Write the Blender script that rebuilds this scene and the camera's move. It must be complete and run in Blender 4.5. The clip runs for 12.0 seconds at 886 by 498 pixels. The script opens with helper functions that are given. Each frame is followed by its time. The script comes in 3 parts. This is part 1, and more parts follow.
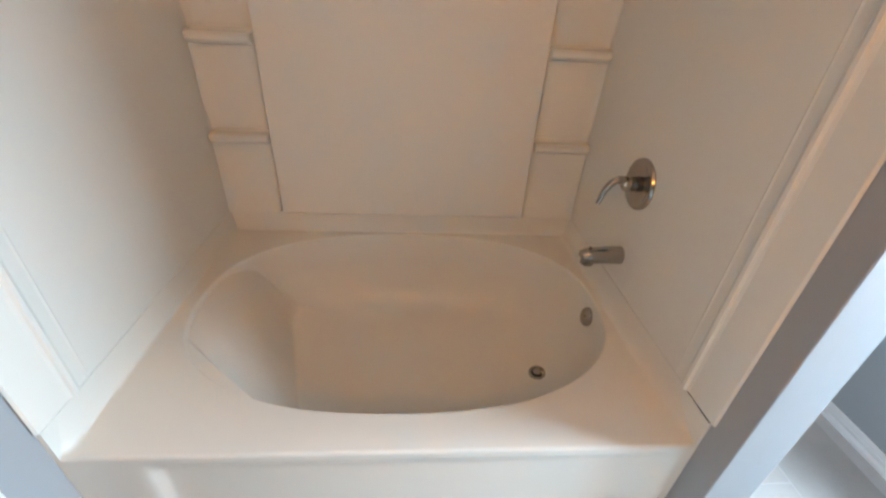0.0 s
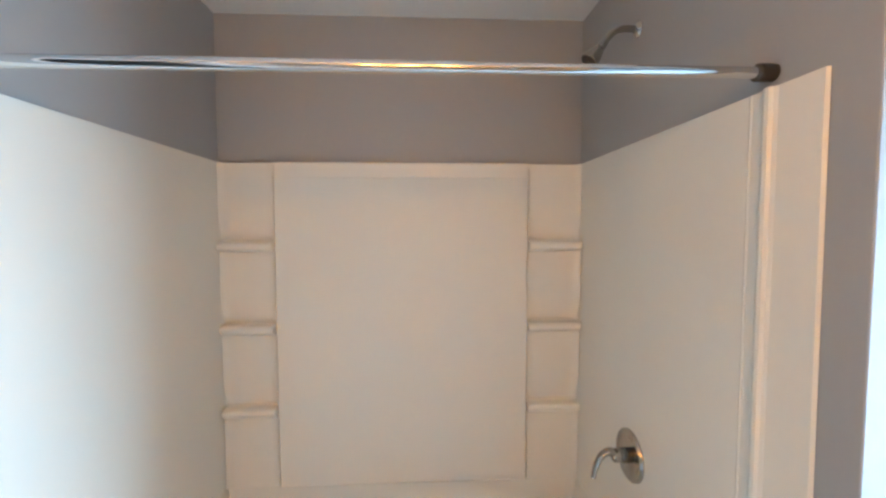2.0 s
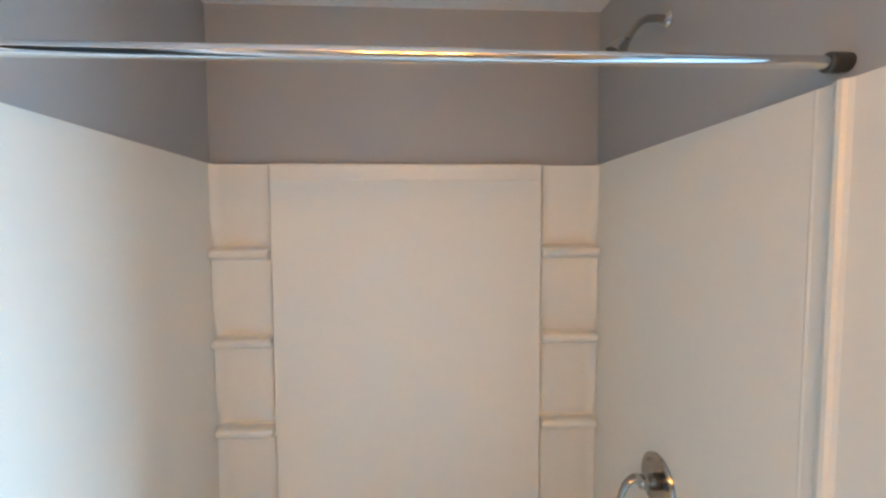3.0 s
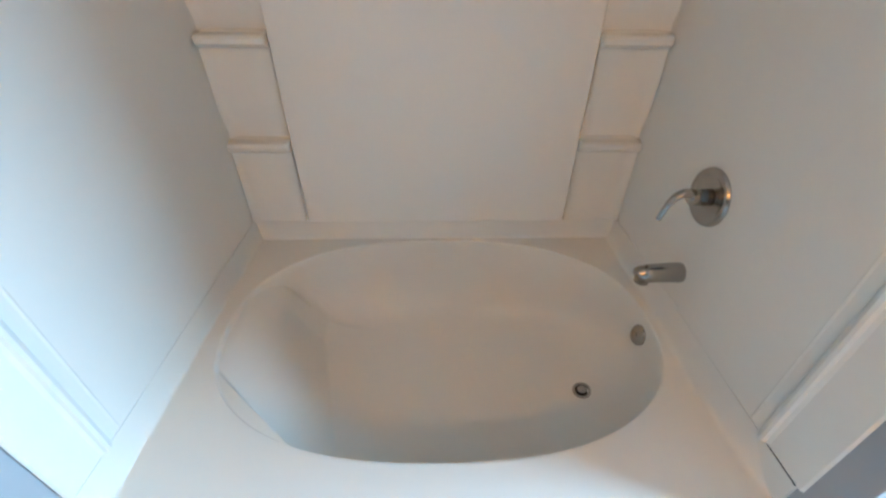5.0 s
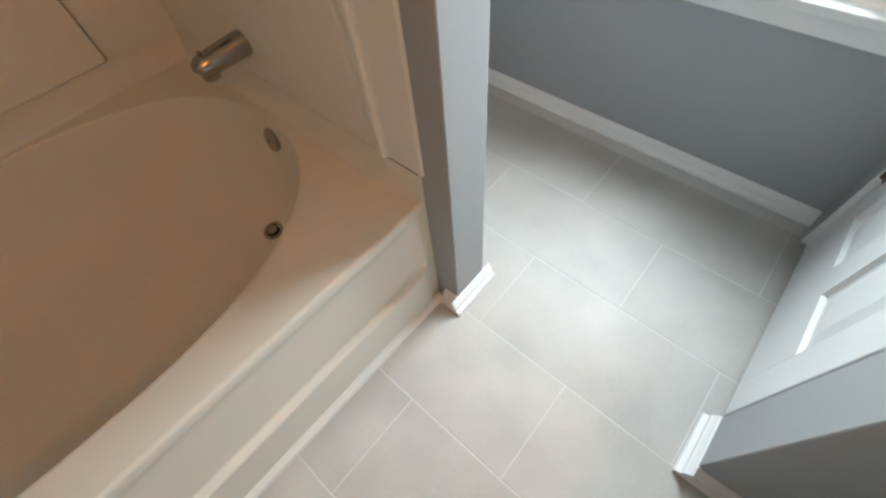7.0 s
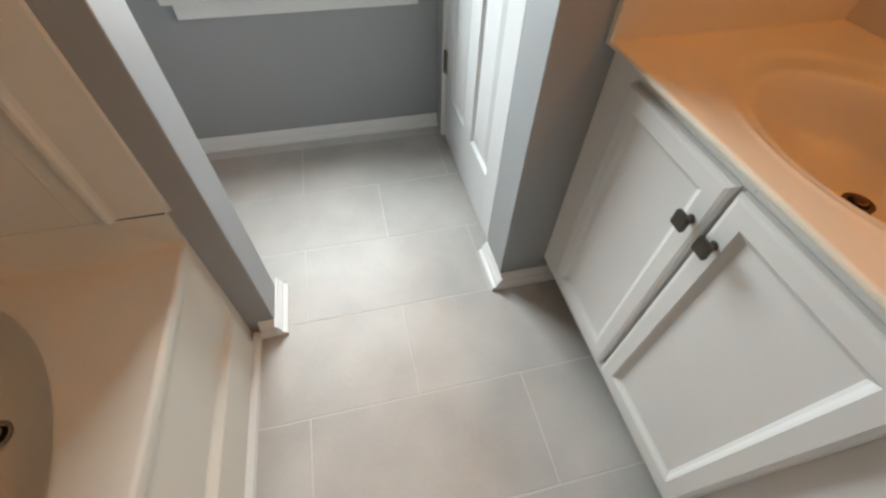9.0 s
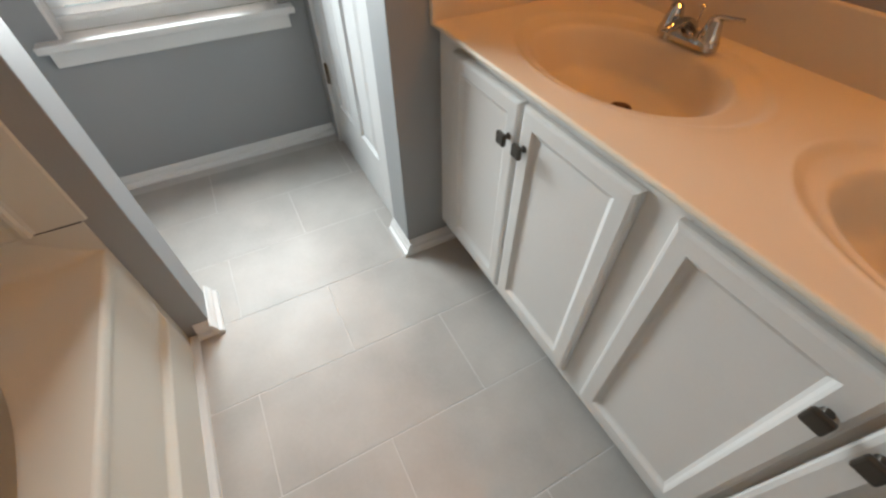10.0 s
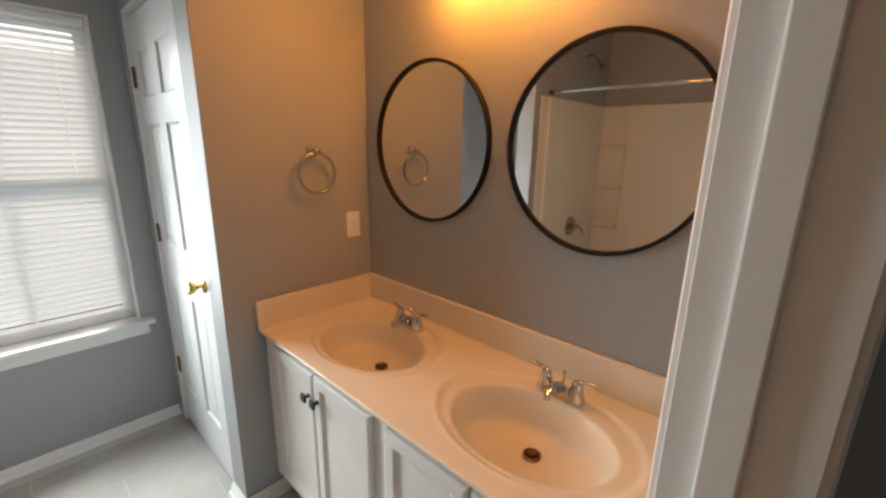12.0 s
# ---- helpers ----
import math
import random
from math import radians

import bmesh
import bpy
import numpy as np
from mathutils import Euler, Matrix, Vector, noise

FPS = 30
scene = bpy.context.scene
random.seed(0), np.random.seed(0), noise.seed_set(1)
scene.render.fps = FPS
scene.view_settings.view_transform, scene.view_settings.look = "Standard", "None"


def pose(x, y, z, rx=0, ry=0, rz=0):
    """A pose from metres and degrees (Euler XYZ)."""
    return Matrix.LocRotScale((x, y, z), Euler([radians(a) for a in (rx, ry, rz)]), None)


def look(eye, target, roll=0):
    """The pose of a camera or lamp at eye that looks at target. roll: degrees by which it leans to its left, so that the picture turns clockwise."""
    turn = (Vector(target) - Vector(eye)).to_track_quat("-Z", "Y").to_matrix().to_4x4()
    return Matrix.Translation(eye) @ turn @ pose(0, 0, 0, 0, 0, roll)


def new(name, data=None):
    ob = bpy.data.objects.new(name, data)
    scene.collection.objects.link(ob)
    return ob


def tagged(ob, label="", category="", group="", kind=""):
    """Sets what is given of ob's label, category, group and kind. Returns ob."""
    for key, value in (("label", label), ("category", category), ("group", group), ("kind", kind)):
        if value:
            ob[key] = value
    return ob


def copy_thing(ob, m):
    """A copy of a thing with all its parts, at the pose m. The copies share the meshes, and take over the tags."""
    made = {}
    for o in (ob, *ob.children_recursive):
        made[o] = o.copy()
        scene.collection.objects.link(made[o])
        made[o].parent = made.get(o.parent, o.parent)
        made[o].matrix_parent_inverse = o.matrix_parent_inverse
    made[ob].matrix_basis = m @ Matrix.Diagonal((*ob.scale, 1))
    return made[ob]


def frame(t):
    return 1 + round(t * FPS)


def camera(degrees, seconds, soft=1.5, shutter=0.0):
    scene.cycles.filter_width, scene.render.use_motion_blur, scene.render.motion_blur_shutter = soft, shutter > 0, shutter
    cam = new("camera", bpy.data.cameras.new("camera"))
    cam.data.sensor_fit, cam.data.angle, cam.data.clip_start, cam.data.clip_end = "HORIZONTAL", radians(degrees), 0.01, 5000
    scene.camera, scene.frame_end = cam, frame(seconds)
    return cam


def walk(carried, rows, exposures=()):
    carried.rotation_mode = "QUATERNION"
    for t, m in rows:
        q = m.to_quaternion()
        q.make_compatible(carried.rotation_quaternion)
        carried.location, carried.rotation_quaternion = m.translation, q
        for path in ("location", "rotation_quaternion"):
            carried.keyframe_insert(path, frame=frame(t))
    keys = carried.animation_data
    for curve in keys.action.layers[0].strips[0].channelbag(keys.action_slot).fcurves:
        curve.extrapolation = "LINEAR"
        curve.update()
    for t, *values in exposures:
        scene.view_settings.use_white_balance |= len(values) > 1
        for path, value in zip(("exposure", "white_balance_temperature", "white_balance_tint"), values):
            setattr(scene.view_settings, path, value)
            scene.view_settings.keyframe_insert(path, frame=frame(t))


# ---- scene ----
cam = camera(94.3, 12.0, 2.5)

PATH = [
    (0, (0.784, -0.577, 1.381), (0.932, 1.117, 0.328), 3.5),
    (0.5, (0.776, -0.687, 1.413), (0.782, 1.153, 0.63), 2.5),
    (1, (0.802, -0.706, 1.514), (0.817, 1.236, 1.038), 0.9),
    (1.5, (0.829, -0.692, 1.588), (0.894, 1.294, 1.358), -0.2),
    (2, (0.835, -0.665, 1.641), (0.927, 1.33, 1.533), -0.1),
    (2.5, (0.826, -0.622, 1.676), (0.93, 1.376, 1.646), -0.3),
    (4.5, (0.721, -0.381, 1.533), (0.801, 1.39, 0.606), 0.8),
    (5, (0.742, -0.385, 1.456), (0.78, 1.224, 0.27), 0.4),
    (5.5, (0.754, -0.424, 1.376), (0.823, 1.045, 0.021), -0.1),
    (6, (0.849, -0.467, 1.275), (1.089, 0.825, -0.233), -3.1),
    (6.5, (0.992, -0.478, 1.219), (1.519, 0.546, -0.417), -7.2),
    (7, (1.096, -0.475, 1.189), (1.854, 0.326, -0.479), -6.8),
    (7.5, (1.159, -0.459, 1.177), (2.185, 0.067, -0.457), -3.1),
    (7.7, (1.139, -0.444, 1.176), (2.262, -0.09, -0.44), -1.3),
    (9.5, (0.628, -0.413, 1.176), (1.832, -0.874, -0.354), 1.1),
    (10, (0.492, -0.427, 1.203), (1.688, -1.044, -0.276), -0.6),
    (10.5, (0.364, -0.46, 1.252), (1.604, -1.209, -0.127), -2.0),
    (11, (0.16, -0.431, 1.309), (1.43, -1.338, 0.058), -0.8),
    (11.5, (0.004, -0.333, 1.426), (1.287, -1.561, 0.507), 1.1),
    (12, (-0.081, -0.313, 1.563), (1.243, -1.729, 1.07), 1.0),
]
# brightening and white balance on the way: seconds, stops, kelvin, tint
EXPOSURES = [
    (0, 0.80, 6550, 13),
    (1.0, 0.95, 6050, 8),
    (2.5, 1.32, 5650, 5),
    (4.5, 1.20, 5200, 3),
    (5.5, 0.70, 5600, 5),
    (6.0, 0.40, 6600, 10),
    (6.5, 0.25, 7400, 14),
    (7.5, 0.06, 8300, 17),
    (9.5, -0.03, 8600, 20),
    (10.5, -0.01, 8500, 20),
    (11.5, 0.04, 8500, 20),
    (12.0, 0.16, 8700, 20),
]
walk(cam, [(t, look(eye, target, roll)) for t, eye, target, roll in PATH], EXPOSURES)

# light levels
WINDOW_POWER = 28.0
WINDOW_DIP = 0.345
WINDOW_SHARE = (0.32, 0.28, 0.23, 0.17)   # from the sill up
WINDOW_SPREAD = 128
SKY_POWER = 5.2
BULB_POWER = 34.0
BULB_COLOR = (1.0, 0.40, 0.07, 1)
SLAT_TILT = radians(-57)

# ---- light ----
world = bpy.data.worlds.new("world")
scene.world = world
world.use_nodes = True
wn = world.node_tree.nodes
sky = wn.new("ShaderNodeTexSky")
sky.sky_type, sky.sun_disc = "NISHITA", False
sky.sun_elevation, sky.sun_rotation = radians(40), radians(70)
sky.air_density, sky.dust_density = 1.0, 4.0
wn["Background"].inputs["Strength"].default_value = 0.12
world.node_tree.links.new(sky.outputs["Color"], wn["Background"].inputs["Color"])


def lamp(name, kind, m, energy, color, **more):
    data = bpy.data.lights.new(name, kind)
    data.energy, data.color = energy, color
    for k, v in more.items():
        if k == "size":
            data.shape, data.size, data.size_y = "RECTANGLE", v[0], v[1]
        if k == "spread":
            data.spread = v
        if k == "angle":
            data.angle = v
    ob = new(name, data)
    ob.matrix_world = m
    return ob


# daylight: overcast sun from the window's side, and the sky's light in the window's opening
lamp("sun", "SUN", look((6, -1.5, 5), (0, -0.4, 0)), 0.7, (1.0, 0.98, 0.95), angle=radians(12))
# the tilted slats throw it downwards, so it stands in four leaning strips
for k in range(4):
    lamp("window_light", "AREA", look((2.445, -0.28, 0.84 + 0.345 * k), (1.445, -0.28, 0.84 + 0.345 * k - WINDOW_DIP)), WINDOW_POWER * WINDOW_SHARE[k],
         (0.59, 0.815, 1.0), size=(0.54, 0.33), spread=radians(WINDOW_SPREAD))
lamp("sky_light", "AREA", look((2.90, -0.31, 1.45), (0, -0.31, 1.30)), SKY_POWER, (0.48, 0.77, 1.0), size=(1.1, 1.7))


# ---- materials ----
def material(name, color, rough=0.5, metal=0.0, vary=0.06, scale=6.0, fine=0.0, bump=0.0, bump_scale=200.0,
             rough_vary=0.0, rand=0.0, coat=0.0, spec=0.5):
    """Noise at two scales in colour, roughness and relief, in metres of the object."""
    m = bpy.data.materials.new(name)
    m.use_nodes = True
    nt = m.node_tree
    b = nt.nodes["Principled BSDF"]
    b.inputs["Metallic"].default_value, b.inputs["Roughness"].default_value = metal, rough
    b.inputs["Coat Weight"].default_value = coat
    b.inputs["Specular IOR Level"].default_value = spec
    co = nt.nodes.new("ShaderNodeNewGeometry").outputs["Position"]

    def tex(s, detail=4.0):
        n = nt.nodes.new("ShaderNodeTexNoise")
        n.inputs["Scale"].default_value, n.inputs["Detail"].default_value = s, detail
        nt.links.new(co, n.inputs["Vector"])
        return n.outputs["Fac"]

    def math_node(op, a, v):
        n = nt.nodes.new("ShaderNodeMath")
        n.operation = op
        nt.links.new(a, n.inputs[0])
        if isinstance(v, float):
            n.inputs[1].default_value = v
        else:
            nt.links.new(v, n.inputs[1])
        return n.outputs[0]

    big = tex(scale)
    value = math_node("ADD", math_node("MULTIPLY", big, 2 * vary), 1.0 - vary)
    if fine:
        value = math_node("ADD", value, math_node("MULTIPLY", math_node("SUBTRACT", tex(scale * 22, 6.0), 0.5), 2 * fine))
    if rand:
        info = nt.nodes.new("ShaderNodeObjectInfo").outputs["Random"]
        value = math_node("ADD", value, math_node("MULTIPLY", math_node("SUBTRACT", info, 0.5), 2 * rand))
    mix = nt.nodes.new("ShaderNodeVectorMath")
    mix.operation = "SCALE"
    mix.inputs[0].default_value = color
    nt.links.new(value, mix.inputs["Scale"])
    nt.links.new(mix.outputs[0], b.inputs["Base Color"])
    if rough_vary:
        nt.links.new(math_node("ADD", math_node("MULTIPLY", tex(scale * 3), 2 * rough_vary), rough - rough_vary), b.inputs["Roughness"])
    if bump:
        bn = nt.nodes.new("ShaderNodeBump")
        bn.inputs["Strength"].default_value, bn.inputs["Distance"].default_value = 1.0, bump
        nt.links.new(tex(bump_scale, 3.0), bn.inputs["Height"])
        nt.links.new(bn.outputs[0], b.inputs["Normal"])
    return m


WALL = material("gray_wall_paint", (0.350, 0.365, 0.374), 0.55, vary=0.03, scale=2.5, fine=0.015, bump=0.00022, bump_scale=160, rough_vary=0.05)
CEIL = material("white_ceiling_paint", (0.80, 0.79, 0.76), 0.8, vary=0.02, scale=3, fine=0.02, bump=0.001, bump_scale=120)
TRIM = material("white_semigloss_trim", (0.80, 0.80, 0.79), 0.36, vary=0.03, scale=9, fine=0.02, bump=0.0003, bump_scale=60, rough_vary=0.06)
DOORW = material("white_door_paint", (0.72, 0.73, 0.73), 0.36, vary=0.025, scale=7, fine=0.02, bump=0.0003, bump_scale=90, rough_vary=0.06)
CAB = material("white_cabinet_paint", (0.72, 0.715, 0.70), 0.36, vary=0.03, scale=6, fine=0.02, bump=0.0004, bump_scale=70, rough_vary=0.07)
# near-black colour holds the shade of the recess under the vanity
SHADOWGAP = material("toe_kick_painted_shade", (0.10, 0.095, 0.09), 0.7, vary=0.1, scale=10)
ACRYL = material("offwhite_acrylic", (0.75, 0.74, 0.675), 0.35, spec=0.36, vary=0.015, scale=3, fine=0.008, bump=0.0004, bump_scale=14, rough_vary=0.05)
WALLSUR = material("offwhite_surround_panel", (0.76, 0.75, 0.685), 0.36, spec=0.22, vary=0.02, scale=2.2, fine=0.008, bump=0.0005, bump_scale=9, rough_vary=0.06)
MARBLE = material("cream_cultured_marble", (0.77, 0.69, 0.565), 0.34, spec=0.34, vary=0.03, scale=5, fine=0.01, rough_vary=0.05)
CAULK = material("white_caulk", (0.75, 0.75, 0.73), 0.5, vary=0.06, scale=30)
NICKEL = material("brushed_nickel", (0.40, 0.385, 0.36), 0.20, 1.0, vary=0.05, scale=20, rough_vary=0.05)
CHROME = material("polished_chrome", (0.60, 0.60, 0.60), 0.075, 1.0, vary=0.03, scale=20, rough_vary=0.03)
BRASS = material("polished_brass", (0.76, 0.53, 0.20), 0.17, 1.0, vary=0.06, scale=25, rough_vary=0.05)
AGED = material("aged_brass_hinge", (0.16, 0.12, 0.08), 0.38, 1.0, vary=0.12, scale=40, rough_vary=0.08)
BRONZE = material("dark_bronze", (0.10, 0.09, 0.08), 0.36, 0.9, vary=0.1, scale=40, rough_vary=0.08)
RUST = material("tarnished_drain_metal", (0.20, 0.10, 0.06), 0.35, 0.8, vary=0.3, scale=60, fine=0.1, rough_vary=0.1)
BLACK = material("black_frame", (0.010, 0.008, 0.007), 0.5, 0.0, spec=0.2, vary=0.08, scale=30)
DARK = material("drain_hole", (0.01, 0.01, 0.01), 0.8, vary=0.1, scale=20)
TILE = material("gray_porcelain_tile", (0.48, 0.457, 0.430), 0.46, spec=0.45, vary=0.30, scale=4.0, fine=0.05, bump=0.0004, bump_scale=45, rough_vary=0.10, rand=0.03)
GROUT = material("pale_grout", (0.60, 0.585, 0.565), 0.85, vary=0.08, scale=20, fine=0.05)
CARPET = material("beige_hall_carpet", (0.35, 0.31, 0.26), 0.95, vary=0.08, scale=30, fine=0.1, bump=0.004, bump_scale=250)
PLATE = material("white_switch_plate", (0.80, 0.79, 0.76), 0.3, vary=0.02, scale=20)
GRASS = material("lawn", (0.06, 0.10, 0.03), 0.9, vary=0.3, scale=2, fine=0.2)

MIRROR = bpy.data.materials.new("mirror_glass")
MIRROR.use_nodes = True
MIRROR.node_tree.nodes["Principled BSDF"].inputs["Metallic"].default_value = 1.0
MIRROR.node_tree.nodes["Principled BSDF"].inputs["Roughness"].default_value = 0.015
MIRROR.node_tree.nodes["Principled BSDF"].inputs["Base Color"].default_value = (0.86, 0.87, 0.86, 1)

GLASS = bpy.data.materials.new("window_glass")
GLASS.use_nodes = True
GLASS.node_tree.nodes["Principled BSDF"].inputs["Transmission Weight"].default_value = 1.0
GLASS.node_tree.nodes["Principled BSDF"].inputs["Roughness"].default_value = 0.0
GLASS.node_tree.nodes["Principled BSDF"].inputs["IOR"].default_value = 1.1

SLAT = bpy.data.materials.new("white_blind_slat")
SLAT.use_nodes = True
_n, _l = SLAT.node_tree.nodes, SLAT.node_tree.links
_t = _n.new("ShaderNodeBsdfTranslucent")
_t.inputs["Color"].default_value = (0.82, 0.88, 0.93, 1)
_m = _n.new("ShaderNodeMixShader")
_m.inputs[0].default_value = 0.40
_n["Principled BSDF"].inputs["Base Color"].default_value = (0.82, 0.83, 0.83, 1)
_n["Principled BSDF"].inputs["Roughness"].default_value = 0.4
_l.new(_n["Principled BSDF"].outputs[0], _m.inputs[1])
_l.new(_t.outputs[0], _m.inputs[2])
_l.new(_m.outputs[0], _n["Material Output"].inputs["Surface"])

BULB = bpy.data.materials.new("glowing_frosted_shade")
BULB.use_nodes = True
BULB.node_tree.nodes["Principled BSDF"].inputs["Base Color"].default_value = (0.9, 0.85, 0.75, 1)
BULB.node_tree.nodes["Principled BSDF"].inputs["Emission Color"].default_value = BULB_COLOR
BULB.node_tree.nodes["Principled BSDF"].inputs["Emission Strength"].default_value = BULB_POWER


# ---- mesh helpers ----
def box(bm, lo, hi, bevel=0.0, segments=2):
    verts = [bm.verts.new((x, y, z)) for x in (lo[0], hi[0]) for y in (lo[1], hi[1]) for z in (lo[2], hi[2])]
    faces = [bm.faces.new([verts[i] for i in f]) for f in
             ((0, 1, 3, 2), (4, 6, 7, 5), (0, 4, 5, 1), (2, 3, 7, 6), (0, 2, 6, 4), (1, 5, 7, 3))]
    if bevel:
        edges = list({e for f in faces for e in f.edges})
        bmesh.ops.bevel(bm, geom=edges, offset=bevel, segments=segments, profile=0.5, affect="EDGES")
    return bm


def boxes(*items, bevel=0.0):
    bm = bmesh.new()
    for lo, hi in items:
        box(bm, lo, hi, bevel)
    return bm


def one(lo, hi, bevel=0.0, segments=2):
    return box(bmesh.new(), lo, hi, bevel, segments)


def sheet(bm, rows, closed=False):
    """Quads between rows of points."""
    made = [[bm.verts.new(p) for p in row] for row in rows]
    for a, b in zip(made, made[1:]):
        n = len(a)
        for i in range(n if closed else n - 1):
            j = (i + 1) % n
            bm.faces.new((a[i], a[j], b[j], b[i]))
    return made


def cap(bm, row, flip=False):
    bm.faces.new(row[::-1] if flip else row)


def lathe(profile, m=Matrix(), n=32, bm=None, capped=True):
    """Rows of (radius, height) turned round local z."""
    bm = bm or bmesh.new()
    rows = [[m @ Vector((r * math.cos(a), r * math.sin(a), z)) for a in np.linspace(0, 2 * math.pi, n, endpoint=False)] for r, z in profile]
    made = sheet(bm, rows, True)
    if capped:
        cap(bm, made[0], True)
        cap(bm, made[-1])
    return bm


def smooth_path(points, n=8):
    """Catmull-Rom through the points."""
    pts = [Vector(p) for p in points]
    pts = [2 * pts[0] - pts[1], *pts, 2 * pts[-1] - pts[-2]]
    out = []
    for a, b, c, d in zip(pts, pts[1:], pts[2:], pts[3:]):
        for t in np.linspace(0, 1, n, endpoint=False):
            out.append(0.5 * (2 * b + (c - a) * t + (2 * a - 5 * b + 4 * c - d) * t * t + (3 * b - a - 3 * c + d) * t ** 3))
    return out + [pts[-2]]


def tube(points, radius, n=14, flat=1.0, bm=None, closed=False):
    """A round or flattened bar along the points; radius is a number or one per point."""
    bm = bm or bmesh.new()
    pts = [Vector(p) for p in points]
    rads = [float(r) for r in (radius if isinstance(radius, (list, tuple)) else [radius] * len(pts))]
    rows, side = [], None
    for i, p in enumerate(pts):
        if closed:
            d = (pts[(i + 1) % len(pts)] - pts[i - 1]).normalized()
        else:
            d = (pts[min(i + 1, len(pts) - 1)] - pts[max(i - 1, 0)]).normalized()
        if side is None:
            side = d.orthogonal().normalized()
            if abs(d.z) < 0.9:
                side = d.cross(Vector((0, 0, 1))).normalized()
        side = (side - d * side.dot(d)).normalized()
        up = side.cross(d)
        rows.append([p + rads[i] * (float(math.cos(a)) * side + flat * math.sin(a) * up) for a in np.linspace(0, 2 * math.pi, n, endpoint=False)])
    if closed:
        rows.append(rows[0])
    made = sheet(bm, rows, True)
    if closed:
        bmesh.ops.remove_doubles(bm, verts=bm.verts, dist=1e-6)
    else:
        cap(bm, made[0], True)
        cap(bm, made[-1])
    return bm


def prism(profile, axis, a, b, bm=None):
    """A profile of (u, v) drawn along x (u=y, v=z) or y (u=x, v=z) or z (u=x, v=y)."""
    bm = bm or bmesh.new()
    place = {"x": lambda s, u, v: (s, u, v), "y": lambda s, u, v: (u, s, v), "z": lambda s, u, v: (u, v, s)}[axis]
    made = sheet(bm, [[place(s, u, v) for u, v in profile] for s in (a, b)], True)
    cap(bm, made[0], True)
    cap(bm, made[1])
    return bm


def mesh_of(name, bm, mat, smooth=40):
    bmesh.ops.recalc_face_normals(bm, faces=bm.faces)
    me = bpy.data.meshes.new(name)
    bm.to_mesh(me)
    bm.free()
    me.materials.append(mat)
    if smooth:
        areas = [p.area for p in me.polygons]
        if max(areas) > 0.12 * sum(areas):
            smooth = min(smooth, 10)
        me.shade_smooth()
        me.set_sharp_from_angle(angle=radians(smooth))
    return me


def part(name, bm, mat, parent, label="", smooth=40):
    ob = new(name, mesh_of(name, bm, mat, smooth))
    ob.parent = parent
    if parent is not None:
        ob.matrix_parent_inverse = Matrix()
    if label:
        tagged(ob, label)
    return ob


def thing(name, at, label, category, group="", kind=""):
    ob = new(name)
    ob.location = at
    ob.empty_display_size = 0.1
    return tagged(ob, label, category, group, kind)


def solid(name, bm, mat, label, category, kind="structure", smooth=40):
    return tagged(part(name, bm, mat, None, smooth=smooth), label, category, kind=kind)


# ---- plan ----
W = 1.50            # alcove width between surround panels
BACK = 1.068        # face of the back surround
H = 2.505           # ceiling
DECK, LEDGE, TOP = 0.450, 0.540, 1.905   # tub deck, foot and top of the surround
STUB0, STUB1, STUBY = 1.508, 1.632, -0.080
WINX = 2.497
CLOSY = -0.810
SIDEX = 1.525
VANY = -1.505
DOOR0, DOOR1 = -0.830, -0.100   # entry opening along y
WY0, WY1, WZ0, WZ1 = -0.70, 0.075, 0.63, 2.10   # window opening

# ---- structure ----
solid("wall_north", one((-0.125, 1.085, 0), (2.60, 1.20, H)), WALL, "gray painted wall behind the bathtub", "wall")
solid("wall_west", boxes(((-0.125, DOOR1, 0), (-0.012, 1.085, H)), ((-0.125, -1.62, 0), (0.012, DOOR0, H)),
                         ((-0.125, DOOR0, 2.05), (-0.012, DOOR1, H))), WALL, "gray painted wall with the entry doorway", "wall")
solid("wall_south", one((0.012, -1.62, 0), (SIDEX + 0.1, VANY, H)), WALL, "gray painted wall behind the vanity", "wall")
solid("wall_vanity_end", one((SIDEX, VANY, 0), (1.668, CLOSY, H), 0.003), WALL, "gray painted side wall beside the vanity", "wall")
solid("wall_closet", boxes(((2.402, CLOSY - 0.10, 0), (WINX, CLOSY, H)),
                           ((1.668, CLOSY - 0.10, 2.125), (2.402, CLOSY, H))), WALL, "gray painted wall round the closet door", "wall")
solid("wall_east", boxes(((WINX, CLOSY - 0.10, 0), (2.64, WY0, H)), ((WINX, WY1, 0), (2.64, 1.085, H)), ((WINX, WY0, 0), (2.64, WY1, WZ0 - 0.029)),
                         ((WINX, WY0, WZ1), (2.64, WY1, H))), WALL, "blue-gray painted wall with a window", "wall")
solid("wall_stub", one((STUB0, STUBY, 0), (STUB1, 1.085, H), 0.003), WALL, "gray partition wall at the end of the bathtub", "wall")
solid("ceiling", one((-1.6, -1.8, H), (2.70, 1.3, H + 0.1)), CEIL, "white painted ceiling", "ceiling")
solid("wall_closet_back", boxes(((1.668, -1.62, 0), (2.60, -1.505, H)), ((2.50, -1.505, 0), (2.60, CLOSY - 0.10, H))), WALL, "plain wall inside the closet", "wall")
solid("wall_hall", boxes(((-1.60, -1.8, 0), (-1.5, 1.3, H)), ((-1.5, 1.2, 0), (-0.125, 1.3, H)), ((-1.5, -1.8, 0), (-0.125, -1.70, H))),
      WALL, "plain gray hall walls", "wall")
solid("hall_floor", one((-1.5, -1.7, -0.06), (-0.125, 1.2, 0.002)), CARPET, "beige carpet of the hall", "floor")
